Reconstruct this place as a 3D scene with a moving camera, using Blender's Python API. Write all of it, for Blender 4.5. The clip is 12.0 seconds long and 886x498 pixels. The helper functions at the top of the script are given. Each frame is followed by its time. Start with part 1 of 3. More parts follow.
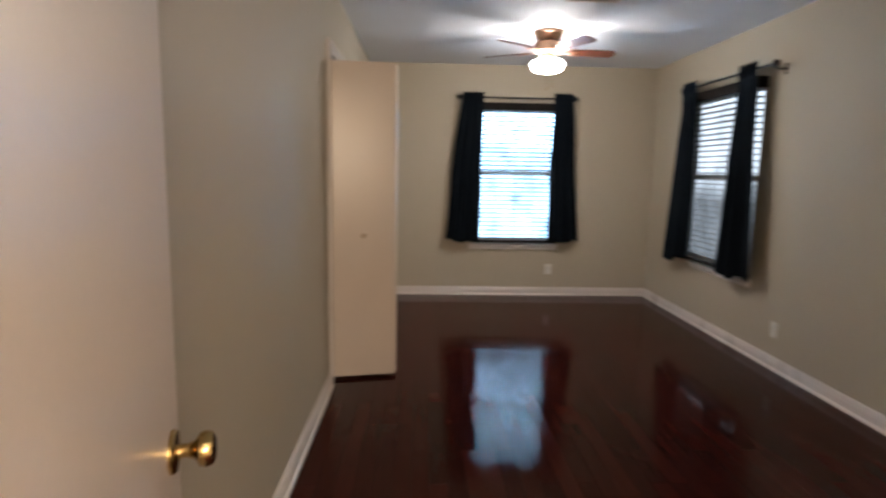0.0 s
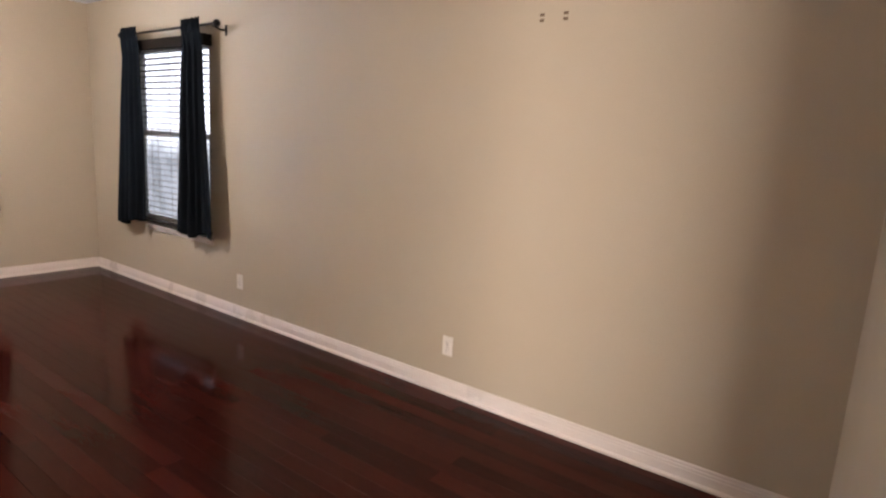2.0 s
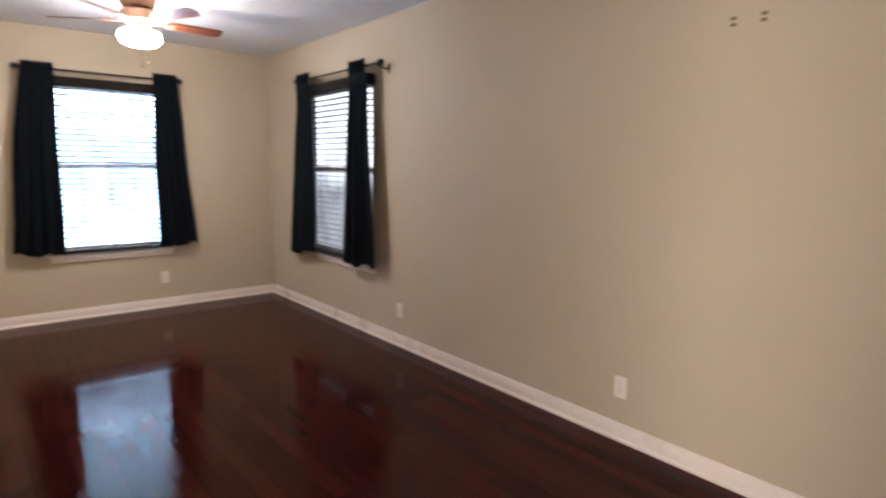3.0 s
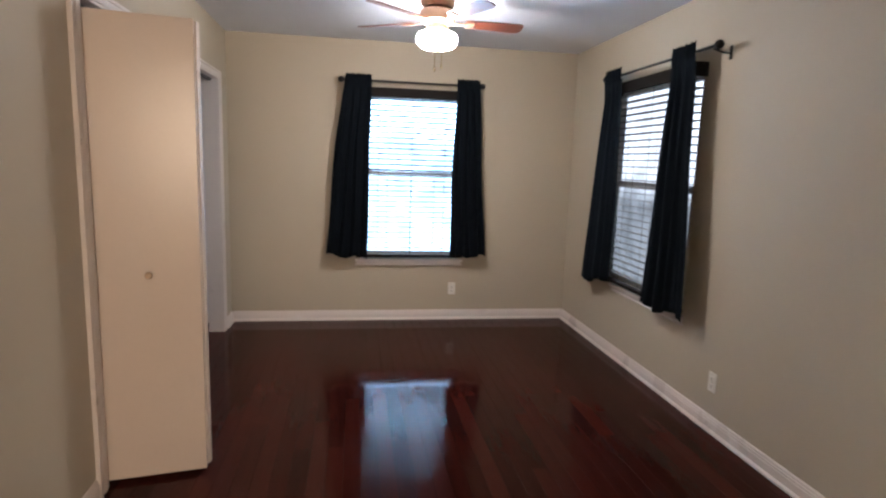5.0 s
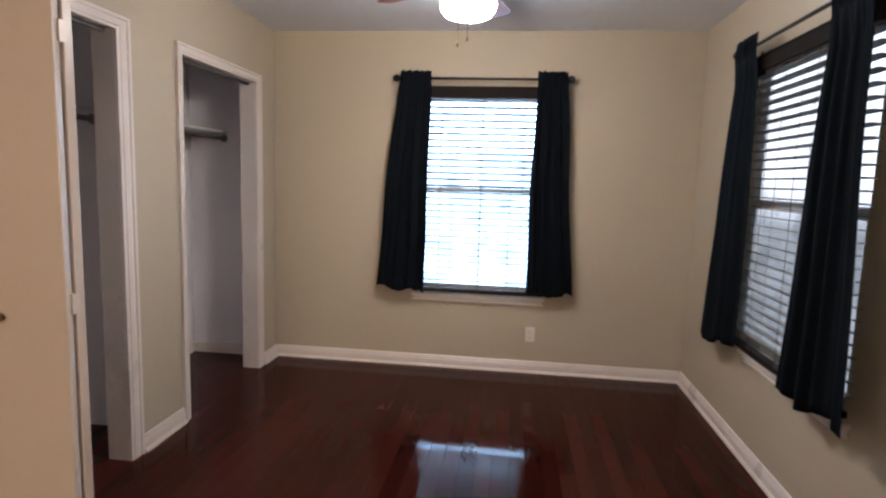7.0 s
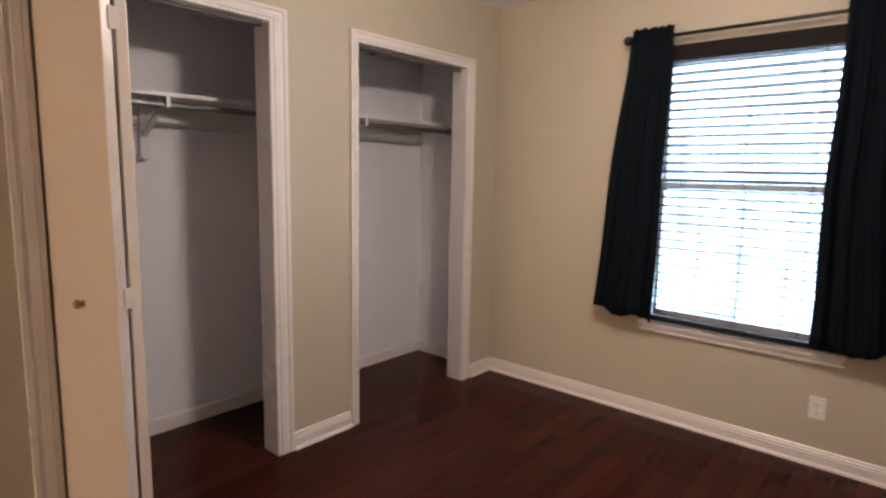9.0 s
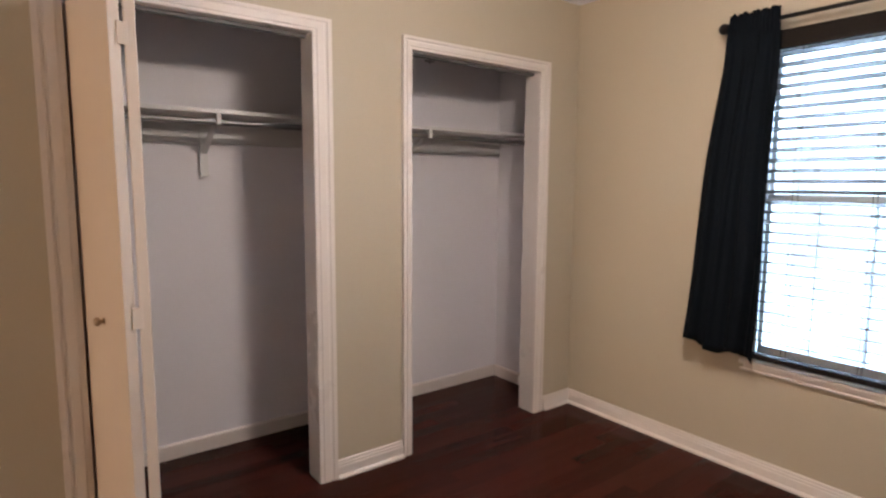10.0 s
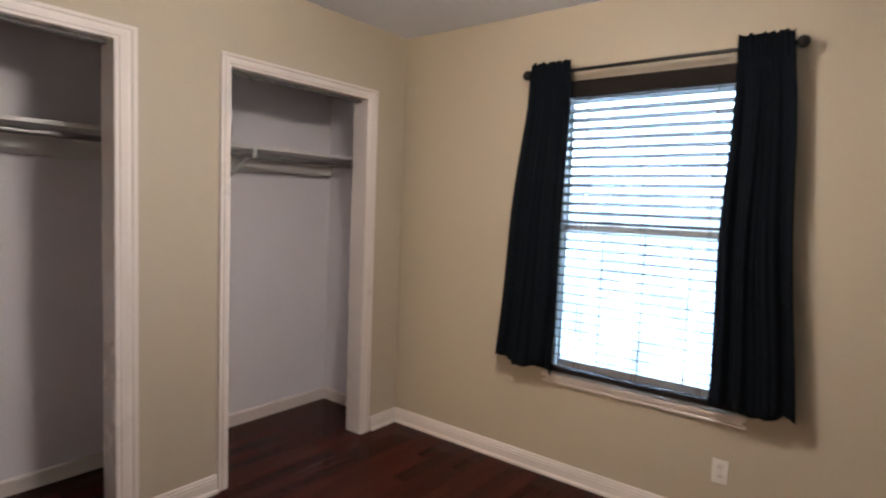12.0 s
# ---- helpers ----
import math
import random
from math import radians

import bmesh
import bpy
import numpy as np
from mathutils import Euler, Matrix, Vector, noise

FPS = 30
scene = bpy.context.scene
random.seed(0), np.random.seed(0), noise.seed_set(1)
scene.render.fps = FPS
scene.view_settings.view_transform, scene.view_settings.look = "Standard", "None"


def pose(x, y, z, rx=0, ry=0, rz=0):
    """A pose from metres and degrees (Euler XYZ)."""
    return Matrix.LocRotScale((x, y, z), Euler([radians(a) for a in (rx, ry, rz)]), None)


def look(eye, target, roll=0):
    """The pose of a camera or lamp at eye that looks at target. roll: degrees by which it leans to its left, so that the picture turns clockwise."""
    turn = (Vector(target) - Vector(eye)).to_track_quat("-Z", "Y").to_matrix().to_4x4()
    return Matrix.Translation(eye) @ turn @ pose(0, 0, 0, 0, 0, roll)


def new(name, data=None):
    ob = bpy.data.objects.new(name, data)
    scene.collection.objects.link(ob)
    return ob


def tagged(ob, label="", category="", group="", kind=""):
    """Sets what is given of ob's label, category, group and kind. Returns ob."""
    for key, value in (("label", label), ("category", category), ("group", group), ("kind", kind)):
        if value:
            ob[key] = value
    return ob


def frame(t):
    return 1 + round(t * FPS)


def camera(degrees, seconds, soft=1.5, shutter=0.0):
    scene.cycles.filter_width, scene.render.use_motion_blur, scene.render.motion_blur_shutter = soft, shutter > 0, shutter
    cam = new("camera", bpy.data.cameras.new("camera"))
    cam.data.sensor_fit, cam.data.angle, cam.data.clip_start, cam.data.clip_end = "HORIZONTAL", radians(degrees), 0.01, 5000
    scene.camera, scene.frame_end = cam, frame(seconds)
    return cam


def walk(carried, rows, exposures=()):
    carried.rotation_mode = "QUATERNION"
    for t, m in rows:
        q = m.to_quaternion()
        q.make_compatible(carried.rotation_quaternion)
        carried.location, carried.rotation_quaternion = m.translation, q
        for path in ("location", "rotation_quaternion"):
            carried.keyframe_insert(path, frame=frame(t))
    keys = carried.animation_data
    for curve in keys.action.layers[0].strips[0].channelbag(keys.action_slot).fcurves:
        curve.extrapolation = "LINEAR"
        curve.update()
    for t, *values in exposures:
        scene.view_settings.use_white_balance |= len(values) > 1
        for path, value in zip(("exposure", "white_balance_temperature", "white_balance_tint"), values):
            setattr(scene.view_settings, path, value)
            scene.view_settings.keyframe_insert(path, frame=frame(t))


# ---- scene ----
cam = camera(76.0, 12.0, soft=2.3, shutter=0.4)
PATH = [
    (0.0, 0.571, -6.243, 1.373, -2.12, -7.87, -0.99),
    (0.5, 0.453, -6.166, 1.404, -21.19, -8.85, -1.09),
    (1.0, 0.508, -6.127, 1.411, -37.04, -9.61, -1.75),
    (1.5, 0.569, -6.123, 1.377, -48.54, -10.33, -3.11),
    (2.0, 0.587, -6.081, 1.398, -53.73, -10.38, -3.30),
    (2.5, 0.573, -5.996, 1.405, -50.74, -9.36, -2.33),
    (3.0, 0.606, -5.898, 1.405, -39.72, -8.39, -0.73),
    (3.5, 0.696, -5.802, 1.390, -27.61, -7.30, -0.06),
    (5.5, 1.238, -4.929, 1.489, -5.42, -8.75, -2.10),
    (6.0, 1.435, -4.680, 1.429, -1.74, -8.18, -1.83),
    (6.5, 1.646, -4.458, 1.441, 2.27, -7.29, -1.86),
    (8.5, 2.252, -3.486, 1.401, 30.40, -6.53, -1.14),
    (9.0, 2.349, -3.237, 1.417, 41.14, -7.81, -1.07),
    (9.5, 2.365, -2.978, 1.410, 47.70, -8.56, -0.87),
    (10.0, 2.388, -2.829, 1.419, 53.16, -6.57, -0.37),
    (10.5, 2.467, -2.674, 1.463, 57.55, -5.49, -0.24),
    (11.0, 2.492, -2.593, 1.474, 57.03, -5.13, -0.32),
    (11.5, 2.524, -2.669, 1.503, 47.15, -5.80, -1.28),
    (12.0, 2.509, -2.771, 1.450, 38.01, -4.37, -2.20),
]
walk(cam, [(t, pose(x, y, z, 90 + pitch, roll, yaw)) for t, x, y, z, yaw, pitch, roll in PATH],
     exposures=[(0.0, -0.17, 6200, 10), (0.5, 0.14, 6450, 17), (1.0, 0.26, 6520, 20), (1.5, 0.65, 6550, 20), (2.0, 0.68, 6650, 20), (3.5, 0.28, 6400, 16), (5.5, 0.16, 6050, 14),
                (8.5, 0.22, 6800, 19), (9.5, 0.31, 6900, 20), (10.5, 0.40, 6850, 17), (12.0, 0.15, 6700, 16)])

# ---- world and light ----
W, H, BACK = 3.113, 2.504, -6.17      # room width, ceiling height, face of the door wall
world = bpy.data.worlds.new("world")
scene.world = world
world.use_nodes = True
sky = world.node_tree.nodes.new("ShaderNodeTexSky")
sky.sky_type, sky.sun_disc = "NISHITA", False
sky.sun_elevation, sky.sun_rotation = radians(50), radians(200)
world.node_tree.links.new(sky.outputs[0], world.node_tree.nodes["Background"].inputs[0])
world.node_tree.nodes["Background"].inputs[1].default_value = 0.1


def lamp(name, kind, energy, color, m, size=0.1, size_y=None):
    data = bpy.data.lights.new(name, kind)
    data.energy, data.color = energy, color
    if kind == "AREA":
        data.shape, data.size, data.size_y = "RECTANGLE", size, size_y or size
    if kind == "POINT":
        data.shadow_soft_size = size
    if kind == "SUN":
        data.angle = radians(size)
    ob = new(name, data)
    ob.matrix_world = m
    return ob


lamp("sun", "SUN", 2.5, (1, 0.95, 0.88), look((0, 0, 8), (1.5, 3.0, 0)), 0.5)
FAN_X, FAN_Y = 1.585, -1.48
lamp("hall_daylight", "AREA", 250, (1.0, 0.91, 0.80), pose(-0.70, -6.93, 1.25, 0, -90, 0), 1.75, 1.20)
lamp("hall_window_light", "AREA", 74, (1.0, 0.74, 0.49), pose(1.05, -7.78, 1.72, 90, 0, 0), 0.8, 0.9)


# ---- materials ----
def material(name, color, rough=0.5, vary=0.08, scale=6.0, fine=120.0, bump=0.1, metal=0.0, stretch=(1, 1, 1),
             gloss_vary=0.08, coat=0.0, sheen=0.0, island=0.0, spec=0.5):
    m = bpy.data.materials.new(name)
    m.use_nodes = True
    nt = m.node_tree
    b = nt.nodes["Principled BSDF"]

    def node(kind, **values):
        n = nt.nodes.new(kind)
        for key, value in values.items():
            n.inputs[key].default_value = value
        return n

    def link(a, c):
        nt.links.new(a, c)

    geo = node("ShaderNodeNewGeometry")
    mapping = node("ShaderNodeMapping", Scale=stretch)
    link(geo.outputs["Position"], mapping.inputs["Vector"])
    big = node("ShaderNodeTexNoise", Scale=scale, Detail=5.0, Roughness=0.6)
    small = node("ShaderNodeTexNoise", Scale=fine, Detail=3.0, Roughness=0.6)
    link(mapping.outputs[0], big.inputs["Vector"])
    link(mapping.outputs[0], small.inputs["Vector"])
    both = node("ShaderNodeMath")
    both.operation = "ADD"
    link(big.outputs[0], both.inputs[0])
    link(small.outputs[0], both.inputs[1])
    source = both.outputs[0]
    if island:
        info = node("ShaderNodeObjectInfo")
        shift = node("ShaderNodeMath")
        shift.operation = "MULTIPLY_ADD"
        link(info.outputs["Random"], shift.inputs[0])
        shift.inputs[1].default_value = island
        link(source, shift.inputs[2])
        source = shift.outputs[0]
    span = node("ShaderNodeMapRange")
    span.inputs["From Min"].default_value = 0.5
    span.inputs["From Max"].default_value = 1.5 + island
    link(source, span.inputs["Value"])
    mix = node("ShaderNodeMix")
    mix.data_type = "RGBA"
    mix.inputs["A"].default_value = (*[c * (1 - vary) for c in color], 1)
    mix.inputs["B"].default_value = (*[min(c * (1 + vary), 1) for c in color], 1)
    link(span.outputs[0], mix.inputs["Factor"])
    link(mix.outputs["Result"], b.inputs["Base Color"])
    gl = node("ShaderNodeMapRange")
    gl.inputs["From Min"].default_value, gl.inputs["From Max"].default_value = 0.3, 0.7
    gl.inputs["To Min"].default_value = max(rough - gloss_vary, 0.02)
    gl.inputs["To Max"].default_value = min(rough + gloss_vary, 1)
    link(big.outputs[0], gl.inputs["Value"])
    link(gl.outputs[0], b.inputs["Roughness"])
    if bump:
        bp = node("ShaderNodeBump", Strength=bump, Distance=0.004)
        link(small.outputs[0], bp.inputs["Height"])
        link(bp.outputs[0], b.inputs["Normal"])
    b.inputs["Metallic"].default_value = metal
    b.inputs["Specular IOR Level"].default_value = spec
    b.inputs["Coat Weight"].default_value = coat
    b.inputs["Sheen Weight"].default_value = sheen
    return m


def glow(name, color, strength, dim=None, bands=(), patch=(0.30, 1.2)):
    """A surface that gives off light; dim: (height, softness, share) below which it is weaker; bands: (height, softness, share below, share above)."""
    m = bpy.data.materials.new(name)
    m.use_nodes = True
    nt = m.node_tree
    nt.nodes.remove(nt.nodes["Principled BSDF"])
    em = nt.nodes.new("ShaderNodeEmission")
    em.inputs[0].default_value, em.inputs[1].default_value = (*color, 1), strength
    nt.links.new(em.outputs[0], nt.nodes["Material Output"].inputs[0])
    if dim:
        geo = nt.nodes.new("ShaderNodeNewGeometry")
        sep = nt.nodes.new("ShaderNodeSeparateXYZ")
        nt.links.new(geo.outputs["Position"], sep.inputs[0])
        nz = nt.nodes.new("ShaderNodeTexNoise")
        nz.inputs["Scale"].default_value, nz.inputs["Detail"].default_value = 2.4, 5.0
        nt.links.new(geo.outputs["Position"], nz.inputs["Vector"])
        mr = nt.nodes.new("ShaderNodeMapRange")
        mr.inputs["From Min"].default_value, mr.inputs["From Max"].default_value = dim[0] - dim[1], dim[0] + dim[1]
        mr.inputs["To Min"].default_value, mr.inputs["To Max"].default_value = strength * dim[2], strength
        nt.links.new(sep.outputs["Z"], mr.inputs["Value"])
        for height, soft, below, above in bands:
            mh = nt.nodes.new("ShaderNodeMapRange")
            mh.inputs["From Min"].default_value, mh.inputs["From Max"].default_value = height - soft, height + soft
            mh.inputs["To Min"].default_value, mh.inputs["To Max"].default_value = below, above
            nt.links.new(sep.outputs["Z"], mh.inputs["Value"])
            both = nt.nodes.new("ShaderNodeMath")
            both.operation = "MULTIPLY"
            nt.links.new(mr.outputs[0], both.inputs[0])
            nt.links.new(mh.outputs[0], both.inputs[1])
            mr = both
        mul = nt.nodes.new("ShaderNodeMath")
        mul.operation = "MULTIPLY"
        mr2 = nt.nodes.new("ShaderNodeMapRange")
        mr2.inputs["From Min"].default_value, mr2.inputs["From Max"].default_value = 0.38, 0.54
        mr2.inputs["To Min"].default_value, mr2.inputs["To Max"].default_value = patch
        nt.links.new(nz.outputs[0], mr2.inputs["Value"])
        nt.links.new(mr.outputs[0], mul.inputs[0])
        nt.links.new(mr2.outputs[0], mul.inputs[1])
        nt.links.new(mul.outputs[0], em.inputs[1])
    return m


WALL = material("beige_wall_paint", (0.50, 0.433, 0.330), 0.55, 0.05, 1.4, 160, 0.16, spec=0.3)
CLOSET = material("closet_white_paint", (0.79, 0.765, 0.79), 0.6, 0.05, 1.6, 150, 0.12)
CEIL = material("ceiling_white_paint", (0.76, 0.79, 0.85), 0.8, 0.05, 2.0, 220, 0.5)
TRIM = material("white_trim_paint", (0.74, 0.675, 0.63), 0.32, 0.04, 3, 90, 0.05)
DOOR = material("white_door_paint", (0.67, 0.575, 0.50), 0.29, 0.03, 2.5, 70, 0.0, gloss_vary=0.0)
FLOOR = material("dark_red_wood_floor", (0.039, 0.0086, 0.0062), 0.075, 0.6, 5, 60, 0.03, stretch=(4, 0.35, 1),
                 gloss_vary=0.02, island=1.0, spec=0.080)
SUBFLOOR = material("dark_subfloor", (0.02, 0.01, 0.008), 0.6)
CURTAIN = material("navy_curtain_cloth", (0.0042, 0.0066, 0.0098), 0.9, 0.25, 8, 500, 0.25, spec=0.08)
BLACK = material("black_metal", (0.015, 0.014, 0.014), 0.35, 0.15, 30, 200, 0.03, metal=0.6)
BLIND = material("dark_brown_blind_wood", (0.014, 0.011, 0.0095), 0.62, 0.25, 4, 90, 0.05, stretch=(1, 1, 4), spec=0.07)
# slats: same dark wood as BLIND, lightened to imitate glare from the windows
SLAT = material("glare_lightened_slat_wood", (0.16, 0.153, 0.145), 0.5, 0.15, 4, 90, 0.03, stretch=(1, 1, 4), spec=0.2)
TRACK = material("dull_grey_track", (0.16, 0.155, 0.15), 0.6, 0.1)
VINYL = material("window_vinyl", (0.55, 0.56, 0.56), 0.4, 0.05)
CORD = material("blind_cord", (0.10, 0.09, 0.08), 0.8)
BRASS = material("polished_brass", (0.52, 0.37, 0.15), 0.2, 0.1, 20, 200, 0.02, metal=1.0)
BRONZE = material("copper_bronze_metal", (0.72, 0.47, 0.33), 0.36, 0.12, 15, 200, 0.02, metal=0.9)
BLADE = material("red_brown_blade_wood", (0.13, 0.034, 0.017), 0.35, 0.3, 6, 60, 0.04, stretch=(3, 3, 1))
PLATE = material("white_plastic_plate", (0.76, 0.73, 0.68), 0.35, 0.02, 30, 300, 0.01)
SCAR = material("bare_brown_paper", (0.16, 0.11, 0.07), 0.8, 0.3, 90, 400, 0.2)
SLOT = material("dark_slot", (0.03, 0.03, 0.03), 0.6, 0.1)
STEEL = material("grey_steel_rod", (0.26, 0.255, 0.25), 0.4, 0.12, 20, 200, 0.03, metal=0.9)
BRACKET = material("white_enamel", (0.70, 0.69, 0.67), 0.4, 0.04)
KNOB = material("dull_nickel_knob", (0.45, 0.34, 0.24), 0.35, 0.15, 40, 300, 0.02, metal=0.7)
GLASS = bpy.data.materials.new("window_glass")
GLASS.use_nodes = True
g = GLASS.node_tree.nodes["Principled BSDF"]
g.inputs["Transmission Weight"].default_value, g.inputs["Roughness"].default_value, g.inputs["IOR"].default_value = 1, 0, 1.45
GLOBE = glow("lit_frosted_glass", (1.0, 0.93, 0.84), 128)


# ---- mesh helpers ----
def link_mesh(name, bm, mat, parent=None, smooth=False):
    me = bpy.data.meshes.new(name)
    bmesh.ops.recalc_face_normals(bm, faces=bm.faces)
    bm.to_mesh(me)
    bm.free()
    me.materials.append(mat)
    if smooth:
        me.shade_smooth()
        me.set_sharp_from_angle(angle=radians(35))
    ob = new(name, me)
    ob.parent = parent
    return ob


def part(name, bm, mat, parent, label="", smooth=False):
    ob = link_mesh(name, bm, mat, parent, smooth)
    return tagged(ob, label) if label else ob


def thing(name, m, label, category, group="", kind=""):
    ob = new(name)
    ob.matrix_world = m
    ob.empty_display_size = 0.1
    return tagged(ob, label, category, group, kind)


def add_box(bm, x0, x1, y0, y1, z0, z1, bevel=0.0, m=None):
    made = bmesh.ops.create_cube(bm, size=1.0)["verts"]
    for v in made:
        v.co = Vector((x0 + (v.co.x + 0.5) * (x1 - x0), y0 + (v.co.y + 0.5) * (y1 - y0), z0 + (v.co.z + 0.5) * (z1 - z0)))
    if bevel:
        edges = list({e for v in made for e in v.link_edges})
        made = bmesh.ops.bevel(bm, geom=edges, offset=bevel, segments=2, affect="EDGES", profile=0.6)["verts"]
    if m is not None:
        bmesh.ops.transform(bm, matrix=m, verts=[v for v in made if v.is_valid])
    return bm


def box(x0, x1, y0, y1, z0, z1, bevel=0.0, m=None):
    return add_box(bmesh.new(), x0, x1, y0, y1, z0, z1, bevel, m)


def lathe(profile, n=32, m=None):
    """A turned body from (radius, height) pairs about z."""
    bm = bmesh.new()
    rings = []
    for r, z in profile:
        if r < 1e-5:
            rings.append([bm.verts.new((0, 0, z))])
        else:
            rings.append([bm.verts.new((r * math.cos(a), r * math.sin(a), z)) for a in [2 * math.pi * i / n for i in range(n)]])
    for a, b in zip(rings, rings[1:]):
        for i in range(n):
            q = [a[i % len(a)], a[(i + 1) % len(a)], b[(i + 1) % len(b)], b[i % len(b)]]
            q = list(dict.fromkeys(q))
            if len(q) > 2:
                bm.faces.new(q)
    for r in (rings[0], rings[-1]):
        if len(r) > 2:
            bm.faces.new(r)
    if m is not None:
        bmesh.ops.transform(bm, matrix=m, verts=bm.verts)
    return bm


def tube(points, r, n=10):
    """A round bar along a run of points."""
    bm = bmesh.new()
    pts = [Vector(p) for p in points]
    rings = []
    for i, p in enumerate(pts):
        d = (pts[min(i + 1, len(pts) - 1)] - pts[max(i - 1, 0)]).normalized()
        q = d.to_track_quat("Z", "Y")
        rings.append([bm.verts.new(p + q @ Vector((r * math.cos(a), r * math.sin(a), 0))) for a in [2 * math.pi * k / n for k in range(n)]])
    for a, b in zip(rings, rings[1:]):
        for i in range(n):
            bm.faces.new([a[i], a[(i + 1) % n], b[(i + 1) % n], b[i]])
    bm.faces.new(rings[0])
    bm.faces.new(rings[-1])
    return bm


def slab(u0, u1, z0, z1, thick, holes, m):
    """A wall in the plane of u and z, its face at 0 and its back at thick, with openings cut through."""
    us = sorted({u0, u1, *[h[0] for h in holes], *[h[1] for h in holes]})
    zs = sorted({z0, z1, *[h[2] for h in holes], *[h[3] for h in holes]})
    bm = bmesh.new()
    grid = {}

    def vert(i, k, d):
        if (i, k, d) not in grid:
            grid[i, k, d] = bm.verts.new((us[i], thick * d, zs[k]))
        return grid[i, k, d]

    def solid(i, k):
        if not (0 <= i < len(us) - 1 and 0 <= k < len(zs) - 1):
            return False
        u, z = (us[i] + us[i + 1]) / 2, (zs[k] + zs[k + 1]) / 2
        return not any(h[0] < u < h[1] and h[2] < z < h[3] for h in holes)

    for i in range(len(us) - 1):
        for k in range(len(zs) - 1):
            if not solid(i, k):
                continue
            for d in (0, 1):
                bm.faces.new([vert(i, k, d), vert(i + 1, k, d), vert(i + 1, k + 1, d), vert(i, k + 1, d)])
            for di, dk, e in ((-1, 0, ((i, k), (i, k + 1))), (1, 0, ((i + 1, k), (i + 1, k + 1))),
                              (0, -1, ((i, k), (i + 1, k))), (0, 1, ((i, k + 1), (i + 1, k + 1)))):
                if not solid(i + di, k + dk):
                    (a, b), (c, d2) = e
                    bm.faces.new([vert(a, b, 0), vert(c, d2, 0), vert(c, d2, 1), vert(a, b, 1)])
    bmesh.ops.transform(bm, matrix=m, verts=bm.verts)
    return bm


def extrude(profile, length, m):
    """A moulding: a closed (depth, height) outline run along x."""
    bm = bmesh.new()
    a = [bm.verts.new((0, -d, z)) for d, z in profile]
    b = [bm.verts.new((length, -d, z)) for d, z in profile]
    n = len(profile)
    for i in range(n):
        bm.faces.new([a[i], a[(i + 1) % n], b[(i + 1) % n], b[i]])
    bm.faces.new(a)
    bm.faces.new(b)
    bmesh.ops.transform(bm, matrix=m, verts=bm.verts)
    return bm


def structure(name, bm, mat, label="", category=""):
    return tagged(link_mesh(name, bm, mat), label, category, "", "structure")


# Frames of the four walls: x along the wall to the viewer's right, y into the wall
NORTH = pose(0, 0, 0)
EAST = pose(W, 0, 0, 0, 0, -90)
WEST = pose(0, 0, 0, 0, 0, 90)
SOUTH = pose(0, BACK, 0, 0, 0, 180)

# ---- the shell ----
C1, C2 = (-2.665, -1.762), (-1.24, -0.338)    # closet openings along y
TOP = 2.068                                   # closet and door opening height
DOOR_X = (0.36, 1.18)
J = 0.02                                      # jamb board thickness
WIN = (-0.455, 0.455, 0.575, 2.10)            # window opening about its centre
WIN_E = (-0.60, 0.455, 0.575, 2.10)           # the east opening reaches further north
N_C, E_C = 1.592, -1.545                       # window centres

WIDE = 0.40                                   # how much wider the openings are in the outer leaf
structure("wall_north", slab(-0.80, W + 0.12, 0, H, 0.012, [(N_C + WIN[0], N_C + WIN[1], WIN[2], WIN[3])], NORTH), WALL,
          "beige painted wall with one window", "wall")
structure("wall_east", slab(0.003, -BACK + 0.12, 0, H, 0.012, [(-E_C + WIN_E[0], -E_C + WIN_E[1], WIN_E[2], WIN_E[3])], EAST), WALL,
          "long beige painted wall with one window", "wall")
structure("wall_north_outer", slab(-0.80, W + 0.12, 0, H, 0.107, [(N_C + WIN[0] - WIDE, N_C + WIN[1] + WIDE, WIN[2] - 0.1, WIN[3] + 0.1)],
          NORTH @ pose(0, 0.0135, 0)), VINYL, "plain outer leaf of the wall", "wall")
structure("wall_east_outer", slab(-0.05, -BACK + 0.12, 0, H, 0.107, [(-E_C + WIN_E[0] - WIDE, -E_C + WIN_E[1] + WIDE, WIN[2] - 0.1, WIN[3] + 0.1)],
          EAST @ pose(0, 0.0135, 0)), VINYL, "plain outer leaf of the wall", "wall")
structure("wall_west", slab(BACK - 0.12, -0.003, 0, H, 0.10, [(C1[0] - J, C1[1] + J, -1, TOP + J), (C2[0] - J, C2[1] + J, -1, TOP + J)], WEST), WALL,
          "beige painted wall with two closet openings", "wall")
structure("wall_south", slab(-W, -0.003, 0, H, 0.12, [(-DOOR_X[1] - J, -DOOR_X[0] + J, -1, TOP + J)], SOUTH), WALL,
          "beige painted wall with the bedroom doorway", "wall")
